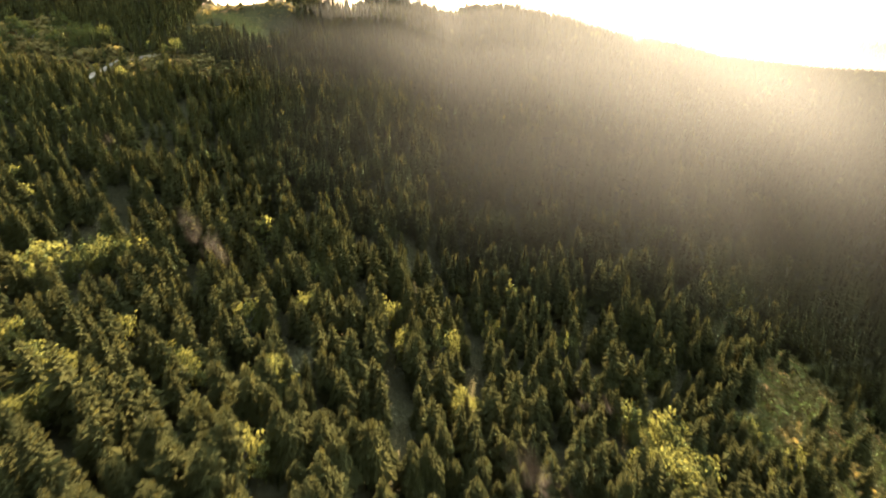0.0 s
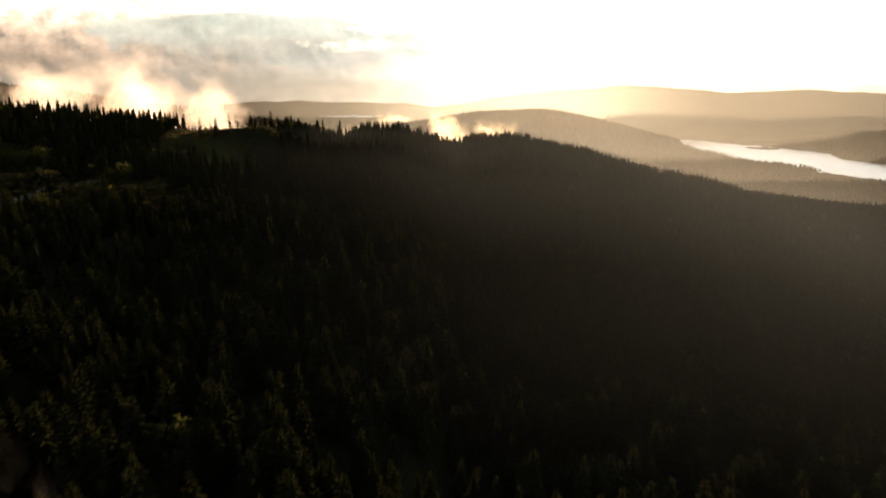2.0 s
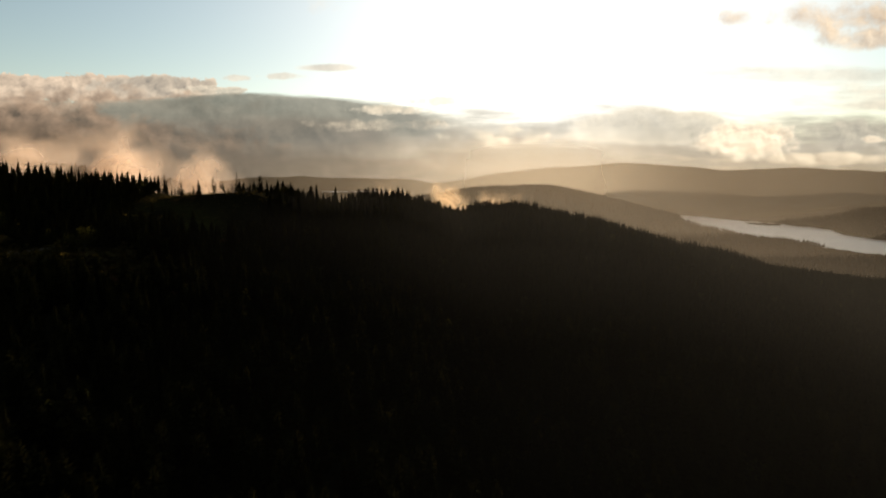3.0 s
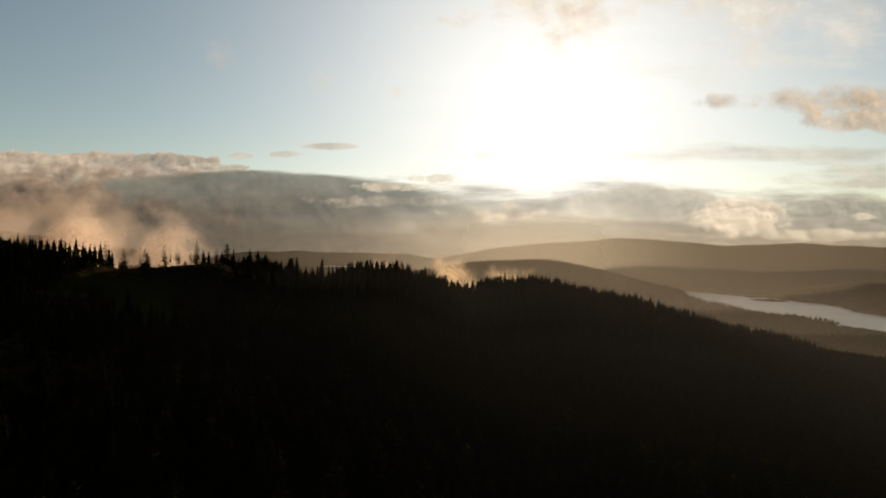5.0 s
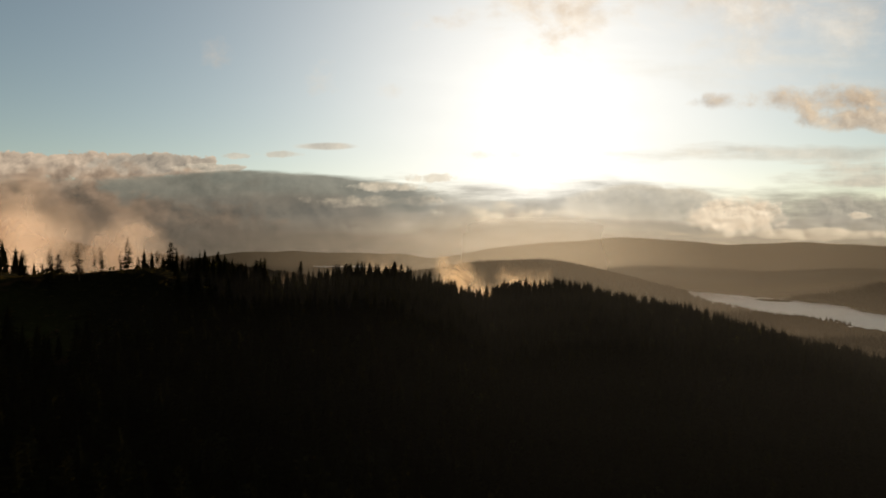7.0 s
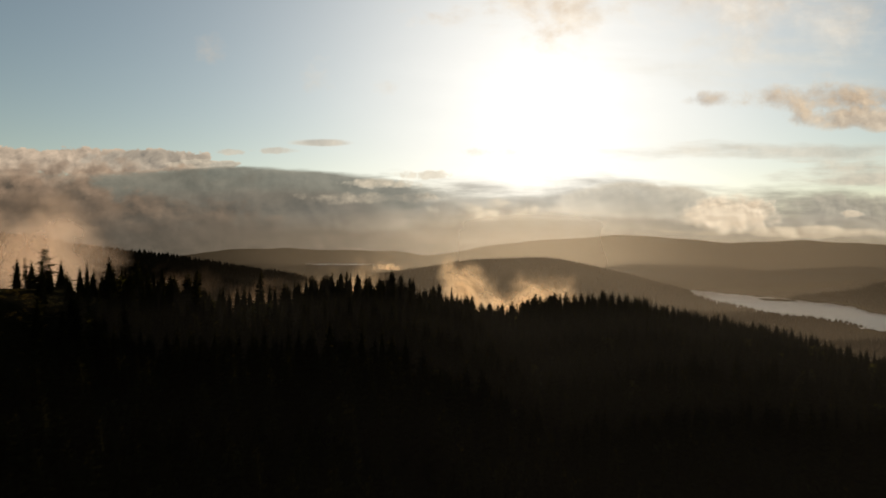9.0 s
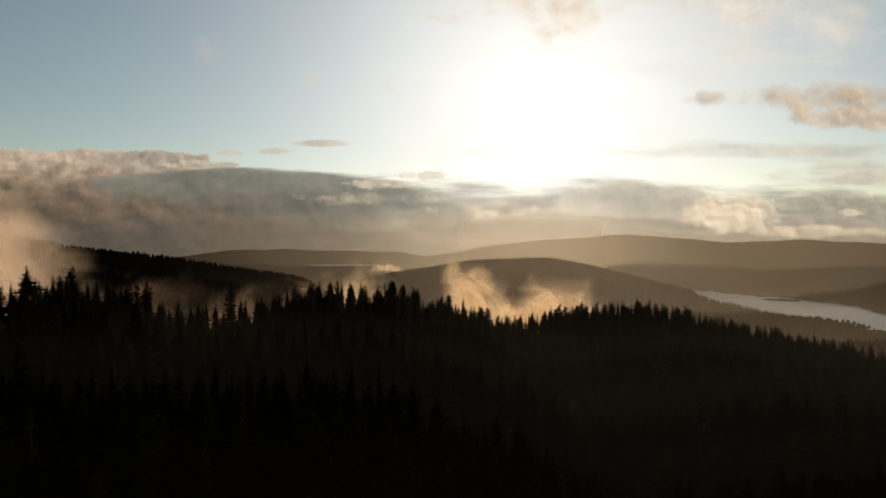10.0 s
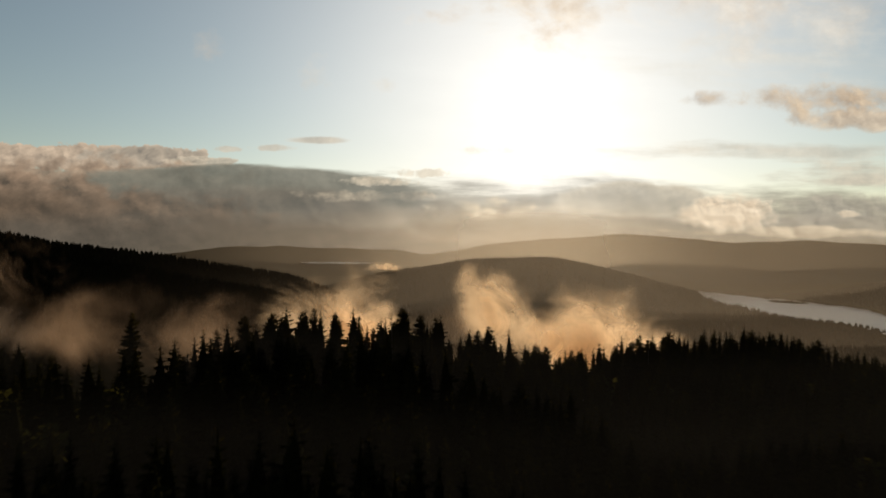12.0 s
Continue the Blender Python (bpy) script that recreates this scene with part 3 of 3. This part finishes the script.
def scatter(name, kinds, spots, mat, label, category):
    """Many trees joined into one thing: rows of x, y, z, height, width, turn, kind."""
    verts, faces, total = [], [], 0
    for k, (v, f) in enumerate(kinds):
        rows = spots[spots[:, 6].astype(int) % len(kinds) == k]
        if not len(rows):
            continue
        c, s = np.cos(rows[:, 5])[:, None], np.sin(rows[:, 5])[:, None]
        px = rows[:, 0:1] + rows[:, 4:5] * (v[None, :, 0] * c - v[None, :, 1] * s)
        py = rows[:, 1:2] + rows[:, 4:5] * (v[None, :, 0] * s + v[None, :, 1] * c)
        pz = rows[:, 2:3] + rows[:, 3:4] * v[None, :, 2]
        verts.append(np.stack([px, py, pz], -1).reshape(-1, 3))
        faces.append((f[None] + (np.arange(len(rows)) * len(v))[:, None, None]).reshape(-1, 3) + total)
        total += len(rows) * len(v)
    return tagged(new(name, mesh_of(name, np.concatenate(verts), np.concatenate(faces), mat)), label, category, kind="stuff")


rng = np.random.default_rng(7)


def spots_on(x0, x1, y0, y1, step):
    """Jittered places on a stretch of land."""
    x, y = np.meshgrid(np.arange(x0, x1, step), np.arange(y0, y1, step))
    x, y = x.ravel() + rng.uniform(-0.45, 0.45, x.size) * step, y.ravel() + rng.uniform(-0.45, 0.45, y.size) * step
    return x, y


x, y = spots_on(-480, 760, 36, 900, 3.5)
s = np.interp(x, CREST_X, CREST_Y) - y
room = 0.375 * tree_height(s)
seen = (np.abs(x + 12) < 60 + 0.80 * y) & (s > -28) & (rng.random(x.size) < (3.5 / room) ** 2)
seen &= np.abs(x - np.interp(y, way_y, way_x, -9999, 9999)) > 3.5
seen &= (open_at(x, y) < 0.45 + 0.3 * rng.random(x.size) + ((rng.random(x.size) < 0.07) & (y < 400)))
x, y, s = x[seen], y[seen], s[seen]
h = tree_height(s) * rng.uniform(0.66, 1.22, x.size) * (1 + 0.06 * np.exp(-(((s - 2) / 12) ** 2))) * (1 + 0.12 * wave(x, y, 23, 10))
forest = np.stack([x, y, land(x, y), h, h * rng.uniform(0.8, 1.15, x.size), rng.uniform(0, 6.28, x.size), rng.integers(0, 60, x.size)], 1)
broad = rng.random(x.size) < 0.03
for bx, by, br in [(-104, 156, 14), (-84, 96, 12), (5, 124, 5), (58, 116, 13), (96, 140, 12), (-40, 142, 6), (-215, 345, 25), (110, 215, 14), (-60, 185, 6), (20, 185, 7)]:
    broad |= ((x - bx) ** 2 + (y - by) ** 2 < br**2) & (rng.random(x.size) < 0.75)
conifers, broads = forest[~broad], forest[broad]
broads[:, 3] *= 0.62
broads[:, 4] = broads[:, 3] * rng.uniform(0.9, 1.3, len(broads))

# The trees of the foot of the slope and those that stand along the crest are things of their own.
cs = np.interp(conifers[:, 0], CREST_X, CREST_Y) - conifers[:, 1]
foot = (conifers[:, 1] < 104) & (np.abs(conifers[:, 0] + 5) < 46)
brow = (np.abs(cs - 2) < 3.2) & (conifers[:, 0] > -75) & (conifers[:, 0] > -190) & (conifers[:, 0] < 125)
single = conifers[foot | brow]
plain = conifers[~(foot | brow)]
near_half = plain[:, 1] < 330
CONIFERS = [(conifer(k, 170, 5, slim=0.175 + 0.03 * (k % 3), bare=(0.10, 0.2, 0.14, 0.3, 0.08, 0.17)[k]), stem(7, 7, seed=k)) for k in range(6)]
crowns = [mesh_of("crown", *c, NEEDLES) for c, _ in CONIFERS]
stems = [mesh_of("trunk", *t, BARK, True) for _, t in CONIFERS]
models = []
for k in range(6):
    tree = tagged(new("conifer_tree"), "dark green conifer with drooping boughs on the hillside", "tree", "conifers of the slope")
    for part_name, mesh in (("trunk", stems[k]), ("crown", crowns[k])):
        new(part_name, mesh).parent = tree
    models.append(tree)


lone_models = []
for k in range(4):
    tree = tagged(new("conifer_tree"), "slender lone conifer on the bare grassy brow", "tree", "lone conifers of the brow")
    crown = conifer(60 + k, (70, 120, 90, 150)[k], 4, slim=(0.125, 0.165, 0.15, 0.20)[k], bare=(0.34, 0.10, 0.2, 0.05)[k], ragged=0.5, wide=(0.22, 0.3, 0.26, 0.34)[k], core=0)
    for part_name, mesh in (("trunk", mesh_of("trunk", *stem(6, 6, girth=0.017, seed=60 + k), BARK, True)), ("crown", mesh_of("crown", *crown, NEEDLES))):
        new(part_name, mesh).parent = tree
    lone_models.append(tree)


def stand(model, row):
    m = pose(*row[:3], rng.uniform(-2, 2), rng.uniform(-2, 2), math.degrees(row[5]))
    model.scale = (row[4], row[4], row[3])
    return copy_thing(model, m)


for row in single:
    stand(models[int(row[6]) % 6], row)
low = (broads[:, 1] < 170) & (np.abs(broads[:, 0]) < 110)
# Lone conifers on the bare brow: x, y, height, width, model.
for x, y, h, wide, k in [
    (-149.6, 423.6, 12.6, 0.7, 2), (-138.5, 417.4, 8.3, 1.2, 1), (-127.6, 412.3, 10.0, 0.95, 1), (-132.5, 424, 6.5, 1.2, 3), (-136, 426, 5.6, 1.1, 1),
    (-121.3, 415.8, 11.2, 0.85, 2), (-128.0, 436, 7.6, 0.7, 0), (-123.5, 431, 8.2, 0.75, 0), (-120.8, 427, 6.8, 0.9, 2), (-118.2, 433, 6.4, 0.8, 0),
    (-115.0, 431.4, 10.5, 0.95, 1), (-112.4, 433, 4.2, 1.2, 3), (-109.6, 441, 7.4, 0.6, 0), (-112.0, 445, 7.2, 0.6, 0), (-105.3, 441.1, 9.6, 1.15, 3),
    (-101.0, 452, 5.6, 1.1, 3), (-96.8, 457.1, 7.6, 1.1, 3), (-93.4, 462, 5.4, 1.0, 1), (-99.5, 447, 3.8, 1.2, 3)]:
    stand(lone_models[k], (x, y, float(land(x, y)) - 0.1, h, h * wide, x))
# Tall conifers that stand out along the crest: x, y, height of the tip.
for k, (x, y, tip) in enumerate([
    (-77.4, 452.8, 245.5), (-101.7, 474.8, 247.4), (-84.5, 471.1, 244.8), (-82.1, 459.7, 244.5), (-92.4, 473.8, 242.9), (-92.0, 468.2, 241.4),
    (-73.2, 491.9, 243.5), (-62.9, 498.0, 239.9), (-48.7, 501.2, 243.0), (-51.0, 503.1, 242.3), (-55.4, 503.0, 241.9), (-45.2, 501.4, 242.3),
    (-35.7, 497.3, 242.6), (-31.3, 503.6, 241.8), (-7.1, 528.5, 231.3), (4.6, 551.8, 227.7), (6.4, 549.5, 227.6), (22.6, 537.9, 232.8),
    (43.6, 540.9, 234.4), (19.3, 539.7, 231.7), (17.4, 545.4, 230.9), (14.8, 549.4, 229.2), (60.4, 543.1, 231.9), (27.8, 530.7, 234.6)]):
    foot_z = float(land(x, y)) - 0.1
    h = max(7.0, tip - foot_z)
    stand((models + lone_models[1:2])[(k * 4) % 7], (x, y, tip - h, h, min(h, 12.5) * (0.95, 1.1, 0.85)[k % 3], k))
for model in models + lone_models:
    for ob in (*model.children, model):
        bpy.data.objects.remove(ob)

close = plain[:, 1] < 225
scatter("conifer_forest", [conifer(20 + k, 130, 1, slim=0.17 + 0.022 * k, wide=0.27) for k in range(4)], plain[close], NEEDLES, "dense forest of dark conifers on the slope", "forest")
scatter("conifer_forest", [conifer(26 + k, 70, 1, slim=0.17 + 0.022 * k, wide=0.34) for k in range(4)], plain[near_half & ~close], NEEDLES, "dense conifers of the middle slope", "forest")
top_wood = ~near_half & (np.abs(plain[:, 0] + 15) < 125) & (plain[:, 1] > 350)
scatter("conifer_forest", [conifer(34 + k, 58, 1, slim=0.165 + 0.022 * k, wide=0.30) for k in range(4)], plain[top_wood], NEEDLES, "conifers crowding the upper slope and crest", "forest")
scatter("conifer_forest", [conifer(30 + k, 11, 1, slim=0.19 + 0.024 * k, wide=0.6, core=4) for k in range(3)], plain[~near_half & ~top_wood], NEEDLES, "distant conifers of the outer slope", "forest")
scatter("broadleaf_wood", [broadleaf(40 + k, 22, 7, leaf=1.5) for k in range(3)], broads[~low], LEAVES, "yellow-green broad-leaved trees among the conifers", "trees")

# Broad-leaved trees near the foot of the slope and round the clearing.
models = []
for k in range(4):
    tree = tagged(new("broadleaf_tree"), "yellow-green broad-leaved tree in evening light", "tree", "broad-leaved trees")
    new("trunk", mesh_of("trunk", *limbs(70 + k, 5), BARK, True)).parent = tree
    new("crown", mesh_of("crown", *broadleaf(80 + k, 80, 20, leaf=1.2), LEAVES)).parent = tree
    models.append(tree)
for k, row in enumerate(broads[low]):
    stand(models[k % 4], row)
for k, (x, y, h) in enumerate([(-186, 350, 10), (-181, 346, 8), (-192, 346, 9), (-144, 340, 10), (-148, 336, 8), (-226, 346, 9), (-219, 340, 8), (-234, 350, 10), (-205, 352, 7)]):
    stand(models[k % 4], (x, y, float(land(x, y)), h, h, k * 1.7))
for model in models:
    for ob in (*model.children, model):
        bpy.data.objects.remove(ob)

# Scrub of the clearings.
x, y = spots_on(-330, 330, 60, 460, 2.1)
keep = (np.abs(x - np.interp(y, way_y, way_x, -9999, 9999)) > 2.8) & (open_at(x, y) > 0.35 + 0.4 * rng.random(x.size)) & (rng.random(x.size) < 0.65) & (y < 432)
x, y = x[keep], y[keep]
h = rng.uniform(0.8, 2.2, x.size) * (1 + 1.2 * (rng.random(x.size) < 0.3)) * np.where(y > 385, 0.45, np.where(x < 0, 1.5, 1.0))
scatter("scrub", [broadleaf(50 + k, 9, 4, 0.5, leaf=2.6) for k in range(3)], np.stack([x, y, land(x, y) - 0.3, h, h * 1.7, h * 9, rng.integers(0, 9, x.size)], 1), SCRUB, "orange and yellow-green scrub in the clearings", "shrubs")

def spire(wide):
    """A far conifer one metre high, two stacked cones."""
    ring = [(wide * r * math.cos(a * 1.5708 + t), wide * r * math.sin(a * 1.5708 + t), z) for r, z, t in ((1.0, 0.0, 0.0), (0.62, 0.38, 0.8)) for a in range(4)]
    verts = np.array(ring + [(0, 0, 0.72), (0, 0, 1.0)])
    faces = [(a, (a + 1) % 4, 8) for a in range(4)] + [(4 + a, 4 + (a + 1) % 4, 9) for a in range(4)]
    return verts, np.array(faces)


# Woods of the far country.
x, y = spots_on(-2000, 2100, 1000, 3300, 12.8)
z = land(x, y)
keep = (z > 4) & (np.abs(x - 0.03 * y) < 0.78 * y) & ((wave(x, y, 150, 12) > -0.7) | (z > 50)) & (rng.random(x.size) < 0.85)
x, y, z = x[keep], y[keep], z[keep]
h = rng.uniform(7, 14, x.size) + 5 * (z > 60)
scatter("far_woods", [spire(0.42), spire(0.32)], np.stack([x, y, z - 1, h, h, h, rng.integers(0, 9, x.size)], 1), FAR_NEEDLES, "hazy woods on the far hills and lake shore", "woods")


# ---- mist, and sheets for haze and glare ----
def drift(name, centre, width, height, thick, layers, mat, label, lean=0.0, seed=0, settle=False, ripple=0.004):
    """A bank of mist, or a sheet that stands in for haze: wavy layers one behind the other, each thinning to nothing
    at its rim. settle: it lies on the treetops.
    """
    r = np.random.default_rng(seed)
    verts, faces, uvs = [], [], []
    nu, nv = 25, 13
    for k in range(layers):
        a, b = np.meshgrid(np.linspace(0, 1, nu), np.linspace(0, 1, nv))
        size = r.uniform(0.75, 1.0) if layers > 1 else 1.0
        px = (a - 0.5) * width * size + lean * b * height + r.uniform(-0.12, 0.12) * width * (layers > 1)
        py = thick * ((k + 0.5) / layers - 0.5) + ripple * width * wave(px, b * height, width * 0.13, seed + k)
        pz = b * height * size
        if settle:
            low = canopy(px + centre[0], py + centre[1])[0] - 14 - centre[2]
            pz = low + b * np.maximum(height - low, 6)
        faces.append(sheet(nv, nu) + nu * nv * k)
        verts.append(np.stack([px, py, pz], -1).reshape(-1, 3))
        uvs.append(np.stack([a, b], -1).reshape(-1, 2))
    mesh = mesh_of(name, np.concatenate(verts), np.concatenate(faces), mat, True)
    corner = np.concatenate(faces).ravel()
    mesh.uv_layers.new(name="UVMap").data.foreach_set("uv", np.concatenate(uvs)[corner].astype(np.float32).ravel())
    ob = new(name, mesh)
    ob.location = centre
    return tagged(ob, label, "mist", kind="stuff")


rising = "golden backlit mist rising behind the wooded crest"
for k, (mat, x, y, z, wide, tall, thick, layers, lean) in enumerate([
    (MIST, 68, 690, 176, 130, 82, 40, 4, -0.30), (MIST, 22, 700, 180, 62, 104, 24, 3, -0.40), (MIST, 92, 708, 172, 96, 72, 30, 3, -0.40),
    (MIST, 48, 680, 176, 84, 76, 20, 3, -0.45), (FAINT, -8, 722, 186, 70, 84, 16, 2, -0.2), (MIST, -70, 692, 180, 110, 84, 30, 3, 0.1), (MIST, -48, 684, 182, 84, 74, 24, 3, -0.2),
    (FAINT, -34, 672, 184, 80, 60, 16, 2, 0.25), (FAINT, -140, 700, 168, 150, 84, 36, 2, 0.15),
    (PLUME, -186, 572, 200, 130, 100, 36, 4, -0.35), (PLUME, -262, 590, 204, 150, 116, 40, 4, -0.25), (PLUME, -340, 590, 208, 160, 108, 40, 3, 0.1),
    (FAINT, -165, 640, 190, 120, 96, 30, 3, -0.1), (FAINT, -120, 660, 188, 150, 76, 30, 3, 0.1), (PLUME, -236, 560, 208, 110, 84, 30, 3, -0.3), (FAINT, -420, 900, 190, 260, 150, 40, 3, -0.1)]):
    drift("mist_bank", (x, y, z), wide, tall, thick, layers, mat, rising, lean, 51 + k, ripple=0.022)
drift("mist_bank", (-176, 2450, 145), 240, 60, 40, 2, MIST, "bright mist on the shoulder of a far hill", 0.8, 10)
wisp = "thin wisp of mist above the treetops"
drift("mist_wisp", (158, 520, 201), 26, 22, 10, 3, BRIGHT_PUFF, "bright puff of mist caught by the sun on the slope", -0.5, 11)
drift("mist_wisp", (26, 86, 170), 24, 28, 8, 4, PUFF, wisp, -0.5, 12)
drift("mist_wisp", (38, 112, 174), 16, 16, 6, 2, PUFF, wisp, -0.4, 15)
drift("mist_wisp", (-61, 152, 190), 18, 32, 8, 4, PUFF, wisp, -0.35, 13)
drift("mist_wisp", (-124, 219, 208), 12, 12, 5, 2, PUFF, wisp, -0.3, 14)
haze = "translucent sheet standing in for sunlit valley haze"
# Upright sheets between the ridges, added to pale the land with distance.
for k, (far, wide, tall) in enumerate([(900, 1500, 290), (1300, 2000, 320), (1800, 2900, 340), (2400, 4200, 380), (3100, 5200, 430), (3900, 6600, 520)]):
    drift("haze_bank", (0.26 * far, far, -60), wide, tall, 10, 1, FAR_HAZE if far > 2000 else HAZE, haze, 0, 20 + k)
# Two more sheets, centred under the sun to brighten the land there.
drift("haze_bank", (430, 2300, -60), 1700, 430, 10, 1, SUN_GLOW_SHEET, haze, 0, 28)
drift("haze_bank", (560, 3800, -60), 2500, 600, 10, 1, GLARE_SHEET, haze, 0, 29)
slope_glare_sheet = "translucent sheet standing in for sun glare and haze over the slope"
# Glare put into thin sheets over the treetops, more of it farther up.
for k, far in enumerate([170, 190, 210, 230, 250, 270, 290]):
    drift("haze_bank", (30 + 0.24 * far, far, 105), 130 + 1.0 * far, 139, 6, 1, THIN_VEIL, slope_glare_sheet, 0, 60 + k, settle=True)
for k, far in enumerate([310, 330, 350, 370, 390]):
    drift("haze_bank", (30 + 0.20 * far, far, 105), 180 + 1.0 * far, 139, 6, 1, VEIL, slope_glare_sheet, 0, 30 + k, settle=True)
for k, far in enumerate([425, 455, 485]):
    drift("haze_bank", (70, far, 105), 760, 139, 6, 1, BROW_VEIL, slope_glare_sheet, 0, 36 + k, settle=True)
